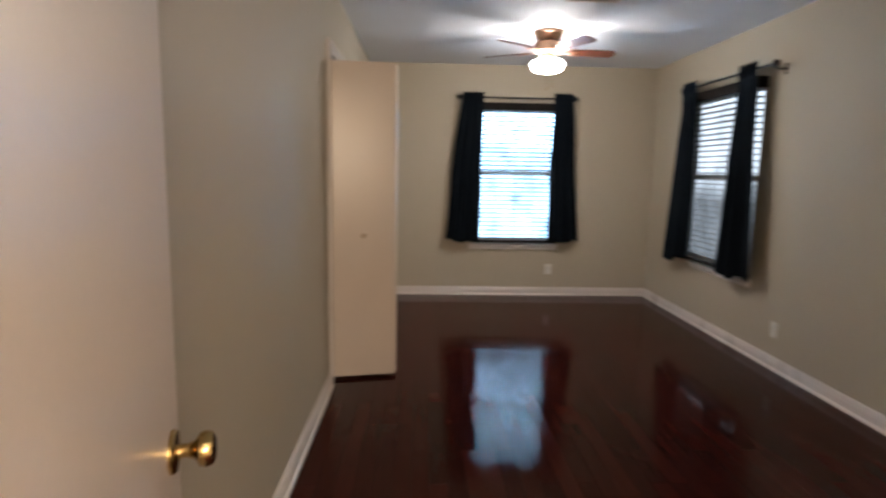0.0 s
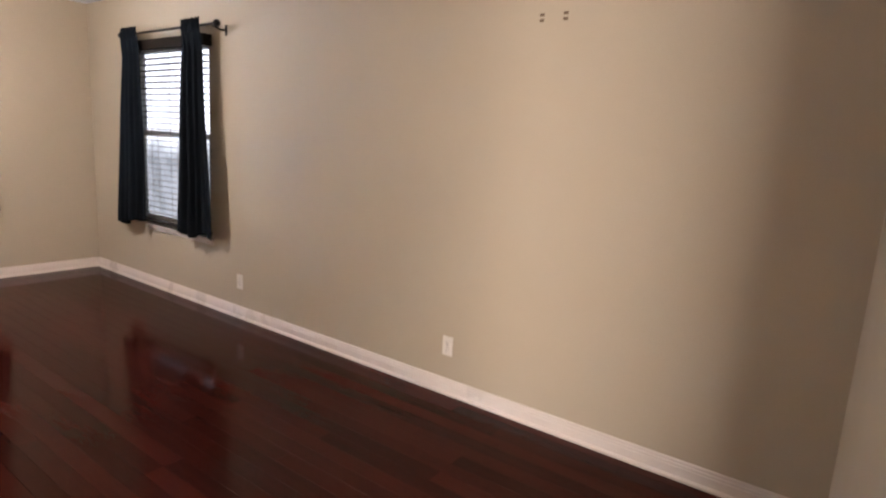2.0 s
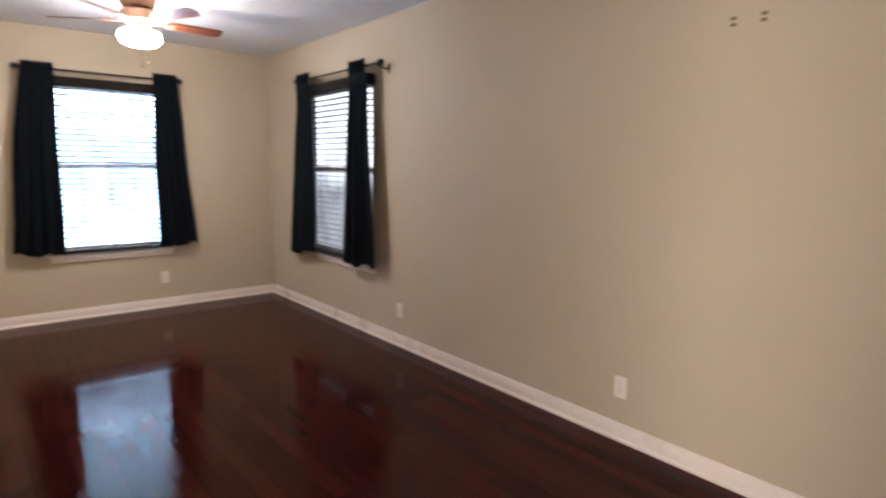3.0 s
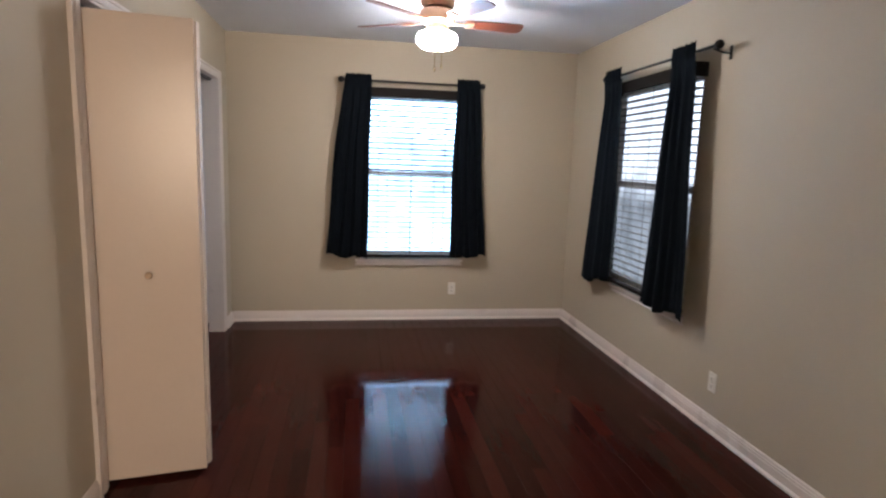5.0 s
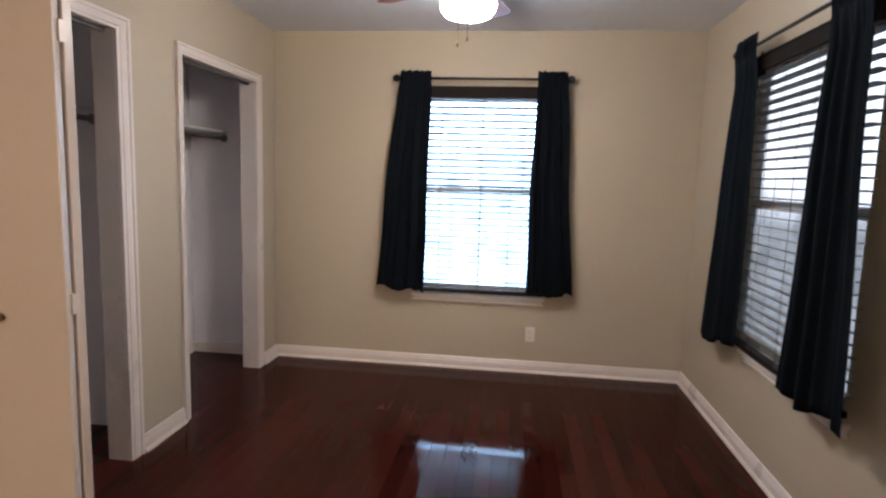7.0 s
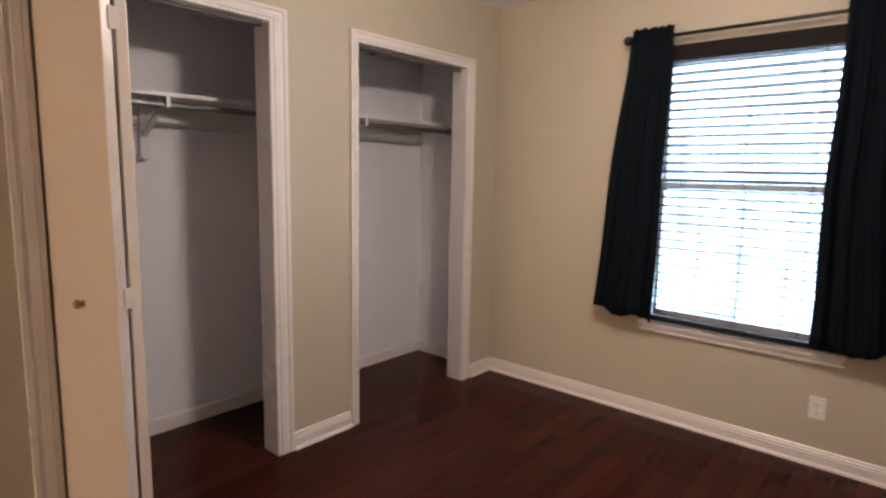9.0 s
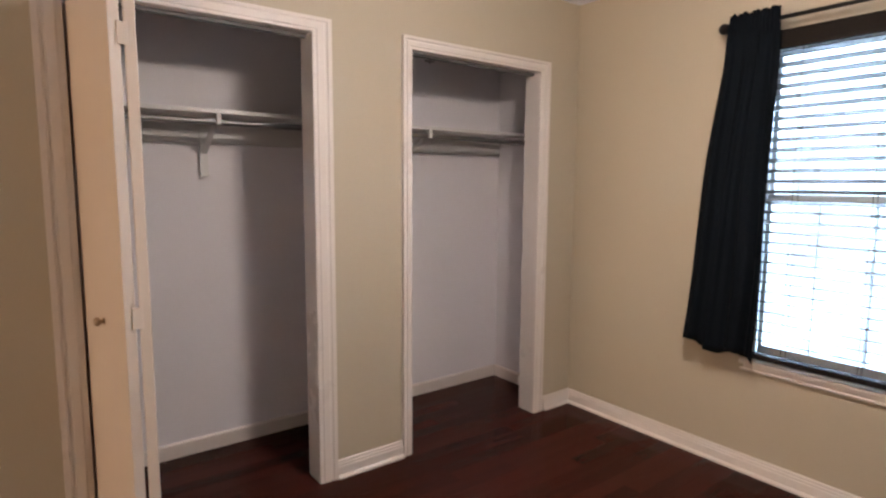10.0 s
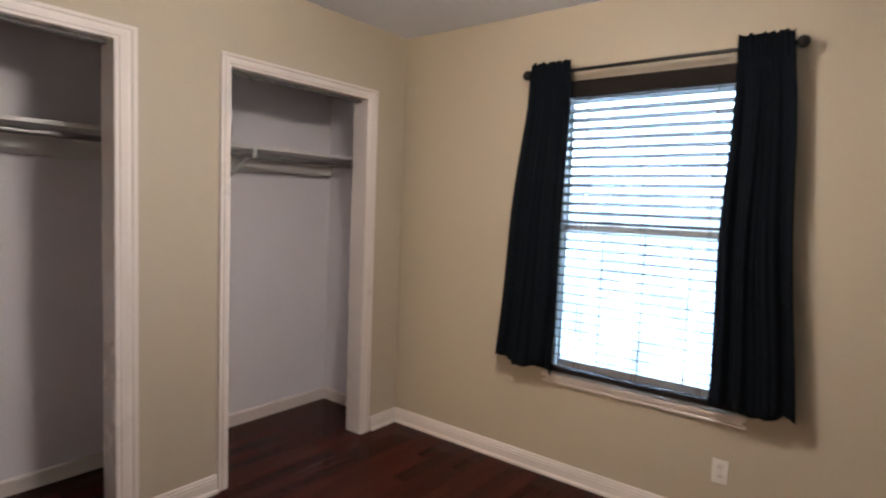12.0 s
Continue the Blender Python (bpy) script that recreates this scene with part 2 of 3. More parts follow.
# closet shell
structure("closet_wall_back", box(-0.80, -0.675, -2.98, -0.003, 0, H), CLOSET, "pale grey painted closet back wall", "wall")
structure("closet_wall_north", box(-0.672, -0.103, -0.040, -0.003, 0, H), CLOSET, "pale grey painted closet side wall", "wall")
structure("closet_partition", box(-0.672, -0.103, -1.42, -1.36, 0, H), CLOSET, "pale grey painted wall between two closets", "wall")
structure("closet_wall_south", box(-0.672, -0.103, -2.98, -2.86, 0, H), CLOSET, "pale grey painted closet side wall", "wall")
structure("closet_lining_front", slab(-2.857, -0.043, 0, H, 0.012, [(C1[0] - J, C1[1] + J, -1, TOP + J), (C2[0] - J, C2[1] + J, -1, TOP + J)],
          pose(-0.101, 0, 0, 0, 0, 90)), CLOSET, "pale grey painted inside of the closet wall", "wall")
structure("ceiling", box(-0.85, W + 0.2, -7.9, 0.2, H, H + 0.1), CEIL, "white textured ceiling", "ceiling")
# hall behind the doorway
structure("hall_wall_west", slab(-7.7, BACK - 0.12, 0, H, 0.12, [(-7.56, -6.30, 0.35, 2.15)], pose(-0.6, 0, 0, 0, 0, 90)), WALL,
          "plain beige hall wall with a daylit opening", "wall")
structure("hall_wall_east", box(2.6, 2.72, -7.7, BACK - 0.12, 0, H), WALL, "plain beige hall wall", "wall")
structure("hall_wall_south", slab(-2.72, 0.72, 0, H, 0.12, [(-1.5, -0.6, 1.22, 2.22)], pose(0, -7.703, 0, 0, 0, 180)), WALL,
          "plain beige hall wall with a window opening", "wall")
structure("hall_floor", box(-0.6, 2.6, -7.7, -6.622, -0.0118, -0.0005), FLOOR, "dark red-brown hall floor", "floor")
structure("floor", box(-0.80, W + 0.14, -7.82, 0.14, -0.12, -0.012), SUBFLOOR, "dark red-brown glossy wood plank floor", "floor")

# mouldings
BASE = [(0, 0), (0.016, 0), (0.016, 0.056), (0.013, 0.061), (0.013, 0.070), (0.009, 0.075), (0.009, 0.083), (0.004, 0.089), (0, 0.089)]
PLAIN = [(0, 0), (0.013, 0), (0.013, 0.070), (0.009, 0.078), (0, 0.080)]
SHOE = [(0.016, 0.0), (0.029, 0.0), (0.027, 0.010), (0.016, 0.018)]


def baseboard(frame_m, u0, u1, mat=TRIM, shoe=False):
    structure("baseboard", extrude(BASE if shoe else PLAIN, u1 - u0, frame_m @ pose(u0, -0.001, 0)), mat,
              "white moulded wooden baseboard" if shoe else "plain white closet baseboard", "baseboard")
    if shoe:
        structure("baseboard_shoe", extrude(SHOE, u1 - u0, frame_m @ pose(u0, -0.001, 0)), mat, "white shoe moulding", "baseboard")


CW = 0.09    # casing width
baseboard(NORTH, 0.018, W - 0.018, shoe=True)
baseboard(EAST, 0.0, -BACK, shoe=True)
baseboard(WEST, BACK + 0.018, C1[0] - CW - 0.004, shoe=True)
baseboard(WEST, C1[1] + CW + 0.002, C2[0] - CW * 0.62 - 0.002, shoe=True)
baseboard(WEST, C2[1] + CW + 0.002, 0.0, shoe=True)
baseboard(SOUTH, -W + 0.018, -DOOR_X[1] - CW - 0.004, shoe=True)
baseboard(pose(-0.675, 0, 0, 0, 0, 90), -2.86, -1.42)
baseboard(pose(-0.675, 0, 0, 0, 0, 90), -1.36, -0.042)
baseboard(pose(0, -0.040, 0), -0.655, -0.115)

CASING = [(0, 0), (0.010, 0), (0.013, 0.004), (0.013, 0.018), (0.017, 0.024), (0.017, 0.052), (0.014, 0.058), (0.014, 0.066), (0.019, 0.072), (0.019, CW), (0, CW)]


def casing(frame_m, u0, u1, top, slim=1.0, head=1.0, last=1.0):
    """Moulded casing round an opening: two legs and a head, mitred."""
    def leg(path):
        bm = bmesh.new()
        rings = []
        for u, z, du, dz in path:
            rings.append([bm.verts.new((u + du * w, -0.001 - d, z + dz * w)) for d, w in CASING])
        n = len(CASING)
        for a, b in zip(rings, rings[1:]):
            for i in range(n):
                bm.faces.new([a[i], a[(i + 1) % n], b[(i + 1) % n], b[i]])
        bm.faces.new(rings[0])
        bm.faces.new(rings[-1])
        bmesh.ops.transform(bm, matrix=frame_m, verts=bm.verts)
        return bm
    for path in ([(u0, 0, -slim, 0), (u0, top, -slim, head)], [(u0, top, -slim, head), (u1, top, last, head)],
                 [(u1, top, last, head), (u1, 0, last, 0)]):
        structure("trim", leg(path), TRIM, "white moulded wooden door casing", "trim")


def jambs(frame_m, u0, u1, top, depth):
    for a in ((u0 - J + 0.001, u0, 0, top), (u1, u1 + J - 0.001, 0, top), (u0 - J + 0.001, u1 + J - 0.001, top, top + J - 0.001)):
        structure("trim", box(a[0], a[1], 0.0, depth, a[2], a[3], 0.0, frame_m), TRIM, "white painted jamb board", "trim")


casing(WEST, *C1, TOP, 1.0, 0.72)
casing(WEST, *C2, TOP, 0.62, 0.68, 0.82)
for span in (C1, C2):
    jambs(WEST, *span, TOP, 0.113)
casing(SOUTH, -DOOR_X[1], -DOOR_X[0], TOP)
jambs(SOUTH, -DOOR_X[1], -DOOR_X[0], TOP, 0.12)


# ---- windows, blinds and curtains ----
def window(name, m, win):
    """A double-hung window: frame, two sashes with panes, stool and apron. Local x along the wall, y outwards."""
    u0, u1, z0, z1 = win
    w = thing(name, m, "double-hung window with pale frame and painted sill", "window", "", "structure")
    bm = bmesh.new()
    for a in ((u0 - 0.02, u0 + 0.012, z0 - 0.02, z1 + 0.02), (u1 - 0.012, u1 + 0.02, z0 - 0.02, z1 + 0.02),
              (u0 + 0.012, u1 - 0.012, z1 - 0.03, z1 + 0.02), (u0 + 0.012, u1 - 0.012, z0 - 0.02, z0 + 0.03)):
        add_box(bm, *a[:2], 0.0135, 0.044, *a[2:])
    part("window_frame", bm, VINYL, w)
    mid = 1.345
    for s, (a, b, d) in {"upper_sash": (mid - 0.01, z1 - 0.031, 0.0285), "lower_sash": (z0 + 0.031, mid + 0.03, 0.015)}.items():
        bm = bmesh.new()
        l, r = u0 + 0.016, u1 - 0.016
        for q in ((l, l + 0.02, a, b), (r - 0.02, r, a, b), (l + 0.02, r - 0.02, b - 0.045, b), (l + 0.02, r - 0.02, a, a + 0.045)):
            add_box(bm, q[0], q[1], d, d + 0.013, q[2], q[3], 0.002)
        sash = part(s, bm, VINYL, w, "pale window sash")
        pane = part("pane", box(l + 0.017, r - 0.017, d + 0.0065, d + 0.0095, a + 0.04, b - 0.04), GLASS, sash, "clear glass pane")
        pane.visible_shadow = False
        if s == "lower_sash" and name == "window_1":
            for u in (-0.215, 0.0, 0.215):
                part("muntin", box(u - 0.0035, u + 0.0035, d + 0.001, d + 0.006, a + 0.045, b - 0.045), VINYL, sash)
    bm = box(-0.50, 0.50, -0.034, -0.0005, z0 - 0.022, z0 - 0.001, 0.004)
    part("window_sill", bm, TRIM, w, "painted wooden window stool")
    part("apron", box(-0.485, 0.485, -0.014, -0.001, z0 - 0.046, z0 - 0.0225, 0.003), TRIM, w)
    part("apron_bead", box(-0.50, 0.50, -0.022, -0.001, z0 - 0.056, z0 - 0.0465, 0.004), TRIM, w)
    return w


def blind(m, tilt, u0, u1):
    """A wooden slat blind with valance, slats, bottom rail, ladder cords and tassels."""
    a, b = u0 - 0.003, u1 + 0.003
    t = thing("window_blind", m, "dark brown wooden slat blind, lowered and open", "blind", "window blinds")
    bm = box(a, b, -0.078, -0.066, 2.020, 2.104, 0.004)
    add_box(bm, a, b, -0.083, -0.0785, 2.088, 2.101, 0.002)
    add_box(bm, a, b, -0.083, -0.0785, 2.023, 2.033, 0.002)
    for e in (a, b - 0.010):
        add_box(bm, e, e + 0.010, -0.0655, -0.001, 2.020, 2.104, 0.002)
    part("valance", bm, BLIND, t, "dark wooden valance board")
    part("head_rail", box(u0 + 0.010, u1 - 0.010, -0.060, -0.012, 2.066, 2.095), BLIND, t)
    n, pitch = 30, 0.0472
    me = None
    for i in range(n):
        z = 2.0512 - i * pitch
        mm = pose(0, -0.030, z, tilt, 0, 0)
        if me is None:
            bm = bmesh.new()
            k = 5
            rows = []
            for j in range(k):
                y = -0.025 + 0.05 * j / (k - 1)
                c = 0.0018 * (1 - (y / 0.025) ** 2)
                rows.append([bm.verts.new((x, y, c + h)) for x in (u0 + 0.006, u1 - 0.006) for h in (0, 0.0034)])
            for p, q in zip(rows, rows[1:]):
                bm.faces.new([p[0], p[2], q[2], q[0]])
                bm.faces.new([p[1], p[3], q[3], q[1]])
                bm.faces.new([p[0], p[1], q[1], q[0]])
                bm.faces.new([p[2], p[3], q[3], q[2]])
            for r in (rows[0], rows[-1]):
                bm.faces.new([r[0], r[1], r[3], r[2]])
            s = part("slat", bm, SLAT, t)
            me = s.data
        else:
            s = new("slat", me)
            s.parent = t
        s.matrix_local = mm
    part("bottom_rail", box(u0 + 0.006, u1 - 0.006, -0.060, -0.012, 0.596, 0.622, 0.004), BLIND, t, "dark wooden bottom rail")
    for u in (-0.30, 0.0, 0.30):
        bm = bmesh.new()
        for y in (-0.063, -0.009):
            add_box(bm, u - 0.0015, u + 0.0015, y - 0.001, y + 0.001, 0.62, 2.066)
        part("ladder_cord", bm, CORD, t)
    return t


def curtain(m, label, top, bottom, z_low, seed):
    """A gathered panel on its rod: folds, a ruffled header and an uneven hem. top and bottom: spans along the wall."""
    rng = random.Random(seed)
    t = thing("curtain", m, label, "curtain", "window curtains")
    bm = bmesh.new()
    nu, nv = 72, 46
    phase = [rng.uniform(0, 6.3) for _ in range(4)]
    z_top = 2.198
    grid = []
    for j in range(nv + 1):
        f = j / nv
        ease = f ** 0.85
        row = []
        for i in range(nu + 1):
            s = i / nu
            a = top[0] + (bottom[0] - top[0]) * ease
            b = top[1] + (bottom[1] - top[1]) * (f ** 1.1)
            low = z_low[0] + (z_low[1] - z_low[0]) * s + 0.016 * math.sin(s * 9 + phase[0]) + 0.005 * math.sin(s * 23 + phase[1])
            zt = z_top + 0.004 * math.sin(s * 31 + phase[2]) + 0.003 * math.sin(s * 57 + phase[3])
            z = zt + (low - zt) * f
            folds = 3.4
            ph = 2 * math.pi * folds * s + phase[1] + 0.5 * math.sin(3 * f + phase[2])
            amp = 0.007 + 0.013 * min(f * 1.6, 1)
            d = amp * math.sin(ph) + 0.35 * amp * math.sin(2.3 * ph + phase[3])
            if f < 0.05:
                d = 0.004 * math.sin(2 * math.pi * 13 * s + phase[0]) + 0.002 * math.sin(2 * math.pi * 29 * s + phase[3]) + 0.018
            elif f < 0.14:
                d += (0.018 - d) * (0.14 - f) / 0.09
            u = a + (b - a) * s + 0.006 * math.sin(ph * 0.5 + 4 * f) + 0.005 * math.sin(9 * f + phase[0])
            row.append(bm.verts.new((u, -0.110 - d, z)))
        grid.append(row)
    for p, q in zip(grid, grid[1:]):
        for i in range(nu):
            bm.faces.new([p[i], p[i + 1], q[i + 1], q[i]])
    cloth = part("cloth", bm, CURTAIN, t, smooth=True)
    mod = cloth.modifiers.new("thickness", "SOLIDIFY")
    mod.thickness = 0.003
    return t


def curtain_rod(m, half):
    t = thing("curtain_rod", m, "black metal curtain rod with ball finials", "curtain rod", "curtain rods")
    z, y = 2.149, -0.108
    part("rod", tube([(-half + 0.03, y, z), (half - 0.03, y, z)], 0.0095, 14), BLACK, t, smooth=True)
    ball = [(0.0, -0.026)] + [(0.026 * math.sin(a), -0.026 * math.cos(a)) for a in [math.pi * k / 12 for k in range(1, 11)]] + [(0.011, 0.024), (0.011, 0.05)]
    for s in (-1, 1):
        part("finial", lathe(ball, 20, pose(s * (half - 0.014), y, z, 0, -90 * s, 0)), BLACK, t, "round black finial", smooth=True)
        u = s * (half - 0.060)
        bm = tube([(u, -0.004, z - 0.03), (u, -0.05, z - 0.03), (u, y, z - 0.014)], 0.006, 8)
        add_box(bm, u - 0.012, u + 0.012, -0.006, -0.001, z - 0.065, z + 0.01, 0.002)
        part("wall_bracket", bm, BLACK, t)
    return t


M1, M2 = pose(N_C, 0, 0), pose(W, E_C, 0, 0, 0, -90)
window("window_1", M1, WIN)
window("window_2", M2, WIN_E)
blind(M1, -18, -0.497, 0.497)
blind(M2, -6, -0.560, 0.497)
curtain_rod(M1 @ pose(-0.012, 0, 0), 0.632)
M3 = pose(W, -1.582, 0, 0, 0, -90)             # the east rod hangs off the window's centre
curtain_rod(M3, 0.712)
LABEL = "dark navy blackout curtain panel gathered on its rod"
curtain(M1, LABEL, (-0.60, -0.38), (-0.755, -0.385), (0.625, 0.600), 1)
curtain(M1, LABEL, (0.378, 0.575), (0.352, 0.695), (0.620, 0.620), 2)
curtain(M3, LABEL, (-0.665, -0.41), (-0.905, -0.412), (0.535, 0.615), 3)
curtain(M3, LABEL, (0.272, 0.515), (0.140, 0.615), (0.57, 0.605), 4)

# daylight outside the two windows
DAY1 = glow("bright_overcast_yard", (0.42, 0.70, 1.0), 112.0, (2.5, 0.8, 0.056), [(4.6, 0.8, 1.0, 0.4), (-0.62, 0.15, 12.0, 1.0)], (0.5, 1.15))   # sunlit ground, trees, sky
DAY2 = glow("bright_sky_over_dark_yard", (0.78, 0.89, 1.0), 2.6, (1.25, 0.35, 0.22), patch=(0.75, 1.1))
tagged(link_mesh("backdrop", box(-4.5, 3.4, 3.0, 3.05, -5.0, 5.5), DAY1), "bright overexposed yard and sky", "backdrop", "", "structure")
tagged(link_mesh("backdrop", box(W + 2.5, W + 2.55, -6.5, 9.0, -5.0, 5.5), DAY2), "bright sky over a dark yard", "backdrop", "", "structure")


# ---- bifold closet door ----
def bifold():
    t = thing("bifold_door", pose(-0.05, C1[0] + 0.018, 0), "white painted bifold closet door, folded open", "bifold door")
    wide, z0, z1 = 0.462, 0.022, 2.03
    panel = part("panel", box(0, wide, -0.017, 0.017, z0, z1, 0.004, pose(0, 0, 0, 0, 0, 10)), DOOR, t)
    ball = [(0.0, 0.030), (0.010, 0.030), (0.0145, 0.026), (0.016, 0.020), (0.013, 0.014), (0.007, 0.010), (0.007, 0.004), (0.012, 0.0), (0.012, -0.001)]
    part("knob", lathe(ball, 20, pose(0, 0, 0, 0, 0, 10) @ pose(0.255, -0.0165, 0.952, 90, 0, 0)), KNOB, panel, "small round metal knob", smooth=True)
    part("panel", box(0, wide, -0.017, 0.017, z0, z1, 0.004, pose(0.004, 0.190, 0, 0, 0, -8.5)), DOOR, t)
    for z in (0.25, 0.99, 1.86):
        bm = box(wide - 0.025, wide - 0.0005, 0.086, 0.116, z - 0.034, z + 0.034, 0.001)
        part("hinge", bm, DOOR, t, "painted hinge")
    part("top_pivot", box(0.02, 0.035, -0.008, 0.008, 2.028, 2.053), STEEL, t)
    part("bottom_pivot", box(0.02, 0.035, -0.008, 0.008, 0.0, 0.024), STEEL, t)
    return t


bifold()
for span in (C1, C2):
    bm = box(-0.068, -0.040, span[0] + 0.004, span[1] - 0.004, TOP - 0.014, TOP - 0.001)
    tr = tagged(link_mesh("door_track", bm, TRACK), "metal bifold track under the opening's head", "door track", "bifold tracks")
    part("track_slot", box(-0.058, -0.050, span[0] + 0.01, span[1] - 0.01, TOP - 0.0165, TOP - 0.0145), SLOT, tr)


# ---- closet shelves and rods ----
def closet_fitting(y0, y1, hook_y):
    shelf = thing("closet_shelf", pose(-0.675, (y0 + y1) / 2, 0), "white closet shelf on wall cleats with bracket", "shelf", "closet shelves")
    l = (y1 - y0) / 2 - 0.002
    part("board", box(0.002, 0.305, -l, l, 1.734, 1.753, 0.002), BRACKET, shelf)
    part("cleat", box(0.001, 0.020, -l, l, 1.612, 1.7335, 0.002), BRACKET, shelf, "pale wooden wall cleat")
    h = hook_y - (y0 + y1) / 2
    bm = box(0.0205, 0.030, h - 0.020, h + 0.020, 1.45, 1.7335, 0.002)
    add_box(bm, 0.030, 0.29, h - 0.012, h + 0.012, 1.724, 1.7335, 0.002)
    brace = Vector((0.25, 0, 0.16))
    add_box(bm, 0, brace.length, -0.013, 0.013, -0.004, 0.004, 0.001, pose(0.030, h, 1.563) @ pose(0, 0, 0, 0, -math.degrees(math.atan2(0.16, 0.25)), 0))
    add_box(bm, 0.030, 0.055, h - 0.020, h + 0.020, 1.45, 1.4565, 0.001)
    part("bracket", bm, BRACKET, shelf, "white metal shelf bracket")
    bm = box(0.262, 0.312, h - 0.010, h + 0.010, 1.711, 1.7338, 0.002)
    add_box(bm, 0.300, 0.318, h - 0.010, h + 0.010, 1.684, 1.729, 0.002)
    part("rod_hook", bm, BRACKET, shelf, "white rod support hook")
    rod = thing("closet_rod", pose(-0.675 + 0.285, (y0 + y1) / 2, 1.697), "grey metal closet rod under the shelf", "closet rod", "closet rods")
    part("bar", tube([(0, -l + 0.004, 0), (0, l - 0.004, 0)], 0.0145, 16), STEEL, rod, smooth=True)
    for s in (-1, 1):
        part("socket", lathe([(0.0, 0), (0.028, 0), (0.028, 0.008), (0.020, 0.014), (0.0, 0.014)], 20, pose(0, s * l, 0, 90 * s, 0, 0)), STEEL, rod, smooth=True)


closet_fitting(-2.86, -1.42, -2.06)
closet_fitting(-1.36, -0.040, -0.86)


# ---- bedroom door ----
def bedroom_door():
    m = pose(DOOR_X[0] - 0.004, BACK + 0.026, 0, 0, 0, 103.5)
    t = thing("door_1", m, "white painted flush door, swung open beside the wall", "door", "", "structure")
    w = 0.79
    part("door_leaf", box(0.003, w, -0.0175, 0.0175, 0.012, 2.035, 0.003), DOOR, t)
    prof = [(0.0, 0.062), (0.016, 0.062), (0.024, 0.058), (0.027, 0.050), (0.025, 0.040), (0.014, 0.032), (0.010, 0.022), (0.011, 0.010),
            (0.030, 0.008), (0.033, 0.004), (0.033, 0.0)]
    for s in (-1, 1):
        part("door_knob", lathe(prof, 28, pose(w - 0.062, s * 0.0175, 0.950, -90 * s, 0, 0)), BRASS, t, "polished brass door knob", smooth=True)
    part("latch_plate", box(w - 0.001, w + 0.0015, -0.012, 0.012, 0.920, 0.980), BRASS, t, "brass latch plate")
    for z in (0.22, 1.02, 1.82):
        part("hinge", tube([(0.0, -0.022, z - 0.045), (0.0, -0.022, z + 0.045)], 0.006, 10), BRASS, t, "brass hinge")
    return t


bedroom_door()


# ---- ceiling fan ----
def ceiling_fan():
    t = thing("ceiling_fan", pose(FAN_X, FAN_Y, 0), "copper-toned ceiling fan with five red-brown blades and a lit glass globe", "ceiling fan")
    part("canopy", lathe([(0.0, H - 0.001), (0.122, H - 0.001), (0.122, H - 0.014), (0.112, H - 0.022), (0.104, H - 0.060), (0.095, H - 0.075), (0.0, H - 0.075)], 40), BRONZE, t, smooth=True)
    part("motor_housing", lathe([(0.0, 2.42), (0.092, 2.42), (0.112, 2.405), (0.116, 2.375), (0.108, 2.345), (0.080, 2.330), (0.0, 2.330)], 40), BRONZE, t, smooth=True)
    part("light_fitter", lathe([(0.0, 2.33), (0.058, 2.33), (0.062, 2.318), (0.070, 2.300), (0.066, 2.288), (0.0, 2.288)], 32), BRONZE, t, smooth=True)
    bm = bmesh.new()
    n, prof = 64, [(0.060, 2.287), (0.092, 2.282), (0.118, 2.269), (0.128, 2.247), (0.124, 2.220), (0.106, 2.197), (0.069, 2.183), (0.028, 2.179)]
    rings = [[bm.verts.new(((r + 0.0025 * (k % 2)) * math.cos(2 * math.pi * k / n), (r + 0.0025 * (k % 2)) * math.sin(2 * math.pi * k / n), z)) for k in range(n)] for r, z in prof]
    for a, b in zip(rings, rings[1:]):
        for i in range(n):
            bm.faces.new([a[i], a[(i + 1) % n], b[(i + 1) % n], b[i]])
    bm.faces.new(rings[-1])
    globe = part("globe", bm, GLOBE, t, "lit ribbed glass globe", smooth=True)
    part("finial_cap", lathe([(0.0, 2.165), (0.008, 2.167), (0.011, 2.173), (0.010, 2.179), (0.0, 2.180)], 16), BRASS, t, smooth=True)
    for i in range(5):
        ang = 4 + 72 * i
        iron = bmesh.new()
        add_box(iron, 0.085, 0.20, -0.012, 0.012, 2.336, 2.343, 0.002)
        add_box(iron, 0.185, 0.235, -0.036, 0.036, 2.334, 2.340, 0.002)
        bl = bmesh.new()
        out = [(0.19, -0.048), (0.52, -0.062), (0.548, -0.055), (0.560, -0.038), (0.564, 0.0), (0.560, 0.038), (0.548, 0.055), (0.52, 0.062), (0.19, 0.048), (0.18, 0.03), (0.18, -0.03)]
        lo = [bl.verts.new((x, y, 0)) for x, y in out]
        hi = [bl.verts.new((x, y, 0.006)) for x, y in out]
        bl.faces.new(lo)
        bl.faces.new(hi)
        for k in range(len(out)):
            bl.faces.new([lo[k], lo[(k + 1) % len(out)], hi[(k + 1) % len(out)], hi[k]])
        b = part("blade", bl, BLADE, t, "red-brown wooden blade", smooth=False)
        b.matrix_local = pose(0, 0, 2.345, 0, 0, ang) @ pose(0, 0, 0, -12, 0, 0)
        ir = part("blade_iron", iron, BRONZE, b)
        ir.matrix_local = pose(0, 0, -2.343)
    for dx, low in ((-0.03, 2.045), (0.012, 2.065)):
        c = part("pull_chain", tube([(dx, -0.055, 2.30), (dx, -0.141, 2.275), (dx, -0.144, low)], 0.0016, 6), BRASS, t, "thin metal pull chain")
        part("chain_knob", lathe([(0.0, 0.0), (0.005, 0.002), (0.006, 0.010), (0.003, 0.022), (0.0, 0.024)], 12, pose(dx, -0.144, low - 0.022)), BRASS, c)


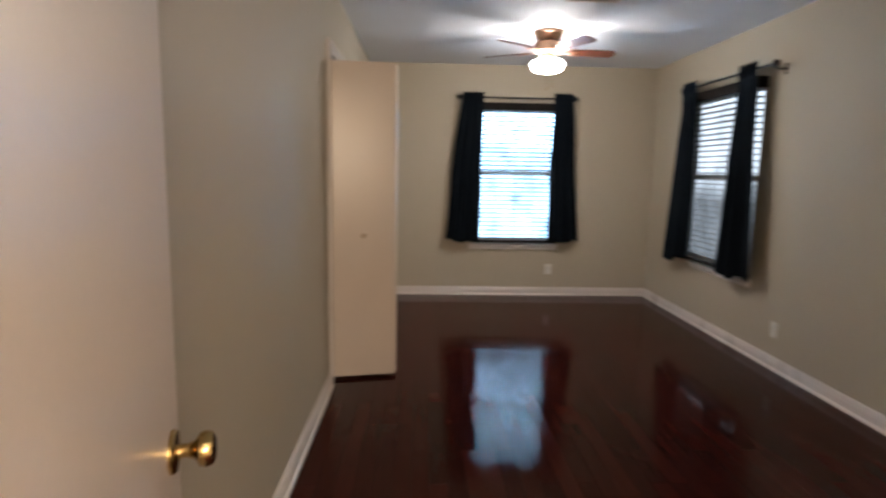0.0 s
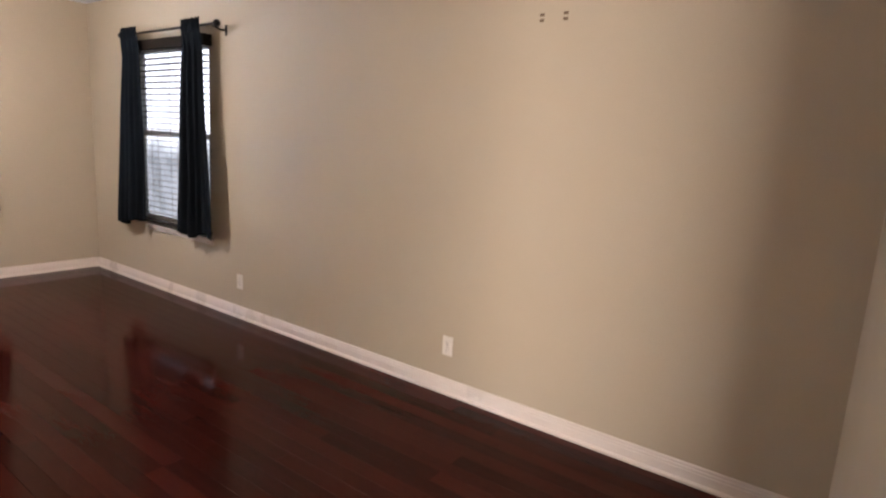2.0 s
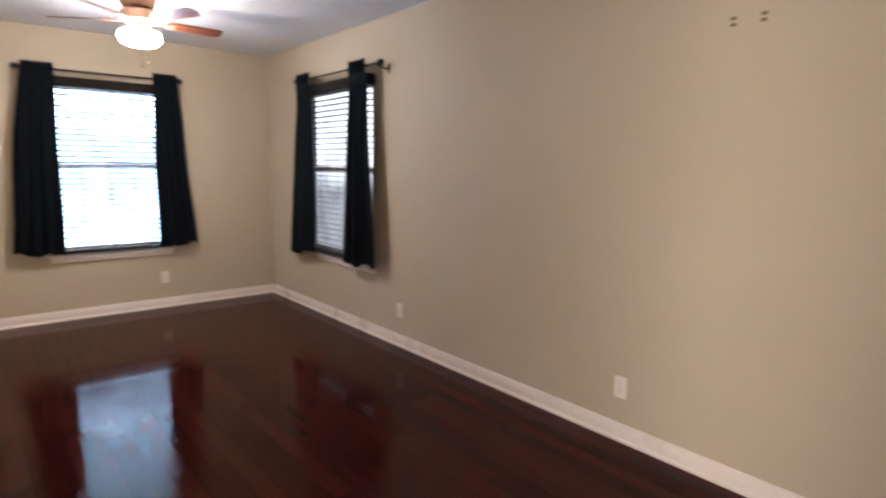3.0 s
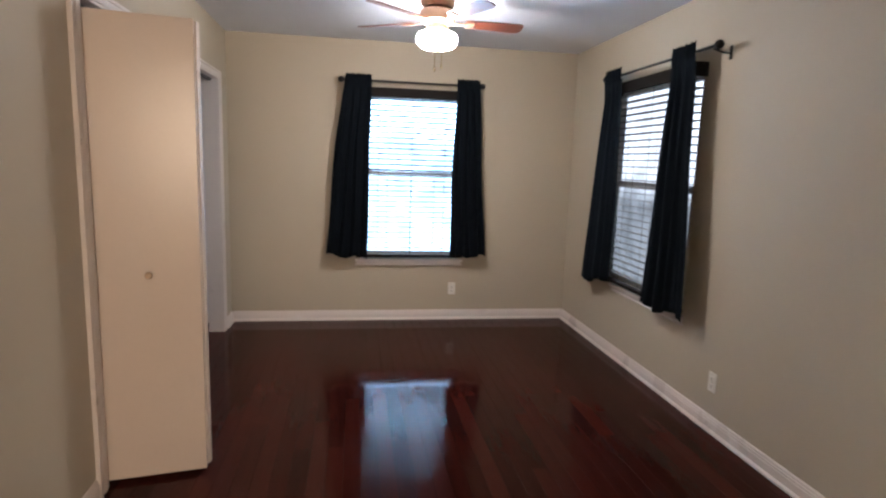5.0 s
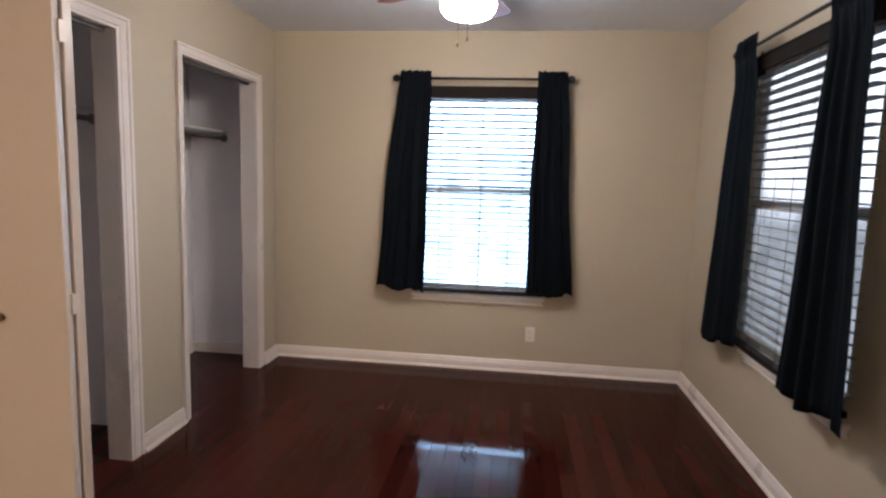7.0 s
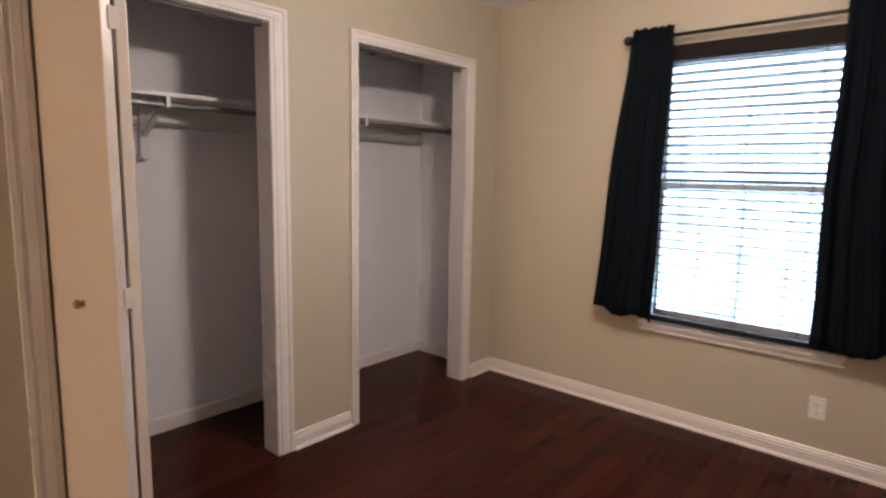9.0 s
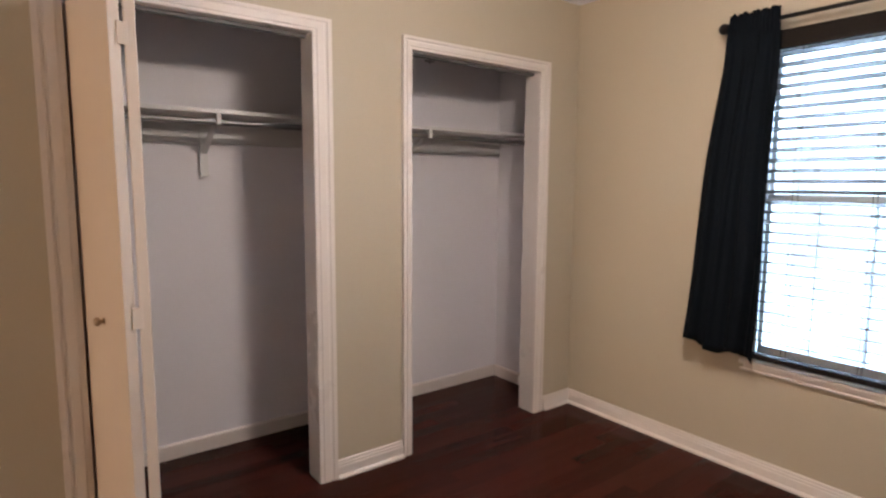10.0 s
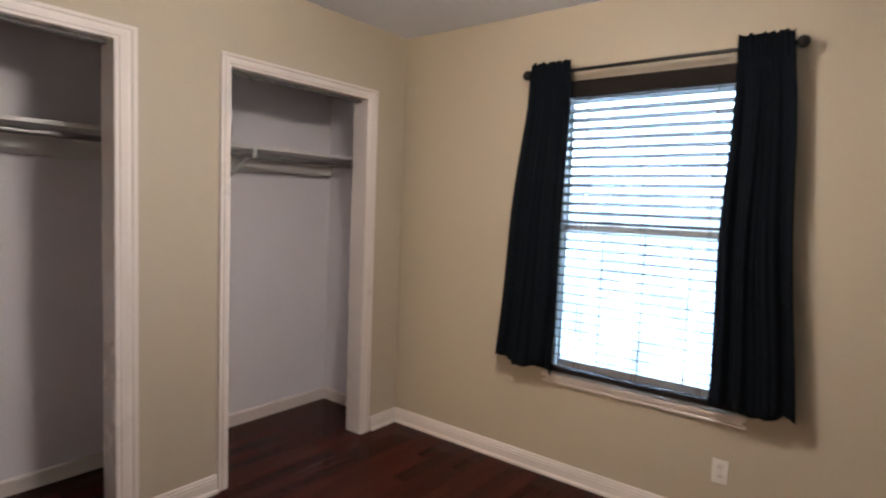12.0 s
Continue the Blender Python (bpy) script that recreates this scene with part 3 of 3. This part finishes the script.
ceiling_fan()

# ceiling vent
v = thing("ceiling_vent", pose(1.68, -2.44, H), "white metal ceiling air register", "air vent")
bm = bmesh.new()
for a in ((-0.18, 0.18, -0.105, -0.085), (-0.18, 0.18, 0.085, 0.105), (-0.18, -0.16, -0.085, 0.085), (0.16, 0.18, -0.085, 0.085)):
    add_box(bm, *a, -0.010, -0.001, 0.002)
part("frame", bm, TRIM, v)
part("backing", box(-0.16, 0.16, -0.085, 0.085, -0.003, -0.001), SLOT, v, "dark duct behind the slats")
for i in range(8):
    part("slat", box(-0.16, 0.16, -0.009, 0.009, -0.0006, 0.0006, 0, pose(0, -0.074 + 0.021 * i, -0.007, 35, 0, 0)), TRIM, v)


# ---- wall plates ----
def outlet(m):
    t = thing("wall_outlet", m, "white plastic double wall outlet plate", "outlet", "wall outlets")
    part("plate", box(-0.035, 0.035, -0.007, -0.001, -0.057, 0.057, 0.003), PLATE, t)
    for z in (-0.021, 0.021):
        r = part("receptacle", box(-0.0165, 0.0165, -0.0095, -0.0065, z - 0.0135, z + 0.0135, 0.003), PLATE, t)
        for u in (-0.0065, 0.0065):
            part("slot", box(u - 0.0012, u + 0.0012, -0.0102, -0.0094, z - 0.003, z + 0.006), SLOT, r)
        part("slot", box(-0.002, 0.002, -0.0102, -0.0094, z - 0.010, z - 0.006), SLOT, r)
    part("screw", lathe([(0.0, 0.0085), (0.003, 0.008), (0.0032, 0.006)], 10, pose(0, 0, 0, 90, 0, 0)), STEEL, t)


outlet(NORTH @ pose(2.002, 0, 0.295))
outlet(EAST @ pose(2.379, 0, 0.282))
outlet(EAST @ pose(4.343, 0, 0.282))

# leftovers of a wall mount, high on the long wall
for u in (4.764, 4.884):
    t = thing("wall_patch", EAST @ pose(u, 0, 2.012), "small beige wall patch with two brown bare spots", "wall patch", "wall patches")
    part("filler", box(-0.021, 0.021, -0.0022, -0.001, -0.027, 0.027, 0.0005), WALL, t)
    for z in (-0.0125, 0.0125):
        part("bare_spot", box(-0.012, 0.012, -0.0030, -0.0022, z - 0.007, z + 0.007, 0.0003), SCAR, t, "brown bare spot")

# pivot bracket hanging in the empty track
t = thing("track_bracket", pose(-0.054, -1.09, TOP), "small dark metal pivot bracket in the empty track", "bracket")
part("plate", box(-0.010, 0.010, -0.025, 0.025, -0.028, -0.0225, 0.001), SLOT, t)
part("pin", lathe([(0.0, -0.040), (0.004, -0.039), (0.004, -0.028)], 10), STEEL, t)

# ---- floor planks ----
rng = random.Random(11)
floor = bpy.data.objects["floor"]
PLANK = 0.083
meshes = {}


def plank(x0, x1, y0, y1):
    key = (round(x1 - x0, 3), round(y1 - y0, 3))
    if key not in meshes:
        bm = bmesh.new()
        a, b = key[0] - 0.0003, key[1] - 0.0003
        c = 0.0008
        lo = [bm.verts.new(p) for p in ((0.0003, 0.0003, -0.0115), (a, 0.0003, -0.0115), (a, b, -0.0115), (0.0003, b, -0.0115))]
        mid = [bm.verts.new((v.co.x, v.co.y, -c)) for v in lo]
        hi = [bm.verts.new(p) for p in ((c, c, 0), (a - c, c, 0), (a - c, b - c, 0), (c, b - c, 0))]
        bm.faces.new(hi)
        for p, q in ((lo, mid), (mid, hi)):
            for i in range(4):
                bm.faces.new([p[i], p[(i + 1) % 4], q[(i + 1) % 4], q[i]])
        bmesh.ops.recalc_face_normals(bm, faces=bm.faces)
        me = bpy.data.meshes.new("plank")
        bm.to_mesh(me)
        bm.free()
        me.materials.append(FLOOR)
        meshes[key] = me
    ob = new("plank", meshes[key])
    ob.parent = floor
    ob.location = (x0, y0, -0.0003 * rng.random())


x = W - 0.001
while x > -0.674:
    lo_x = max(x - PLANK, -0.674)
    y_end, y_min = -0.001, (-6.62 if lo_x > -0.1 else -2.86)
    y_end -= rng.choice((0.3, 0.6, 0.9, 1.2))
    top_y = -0.001
    while top_y > y_min:
        low_y = max(y_end, y_min)
        if low_y - y_min < 0.15:
            low_y = y_min
        plank(lo_x, x, low_y, top_y)
        top_y = low_y
        y_end = low_y - rng.choice((0.9, 1.2, 1.5, 1.8))
    x = lo_x
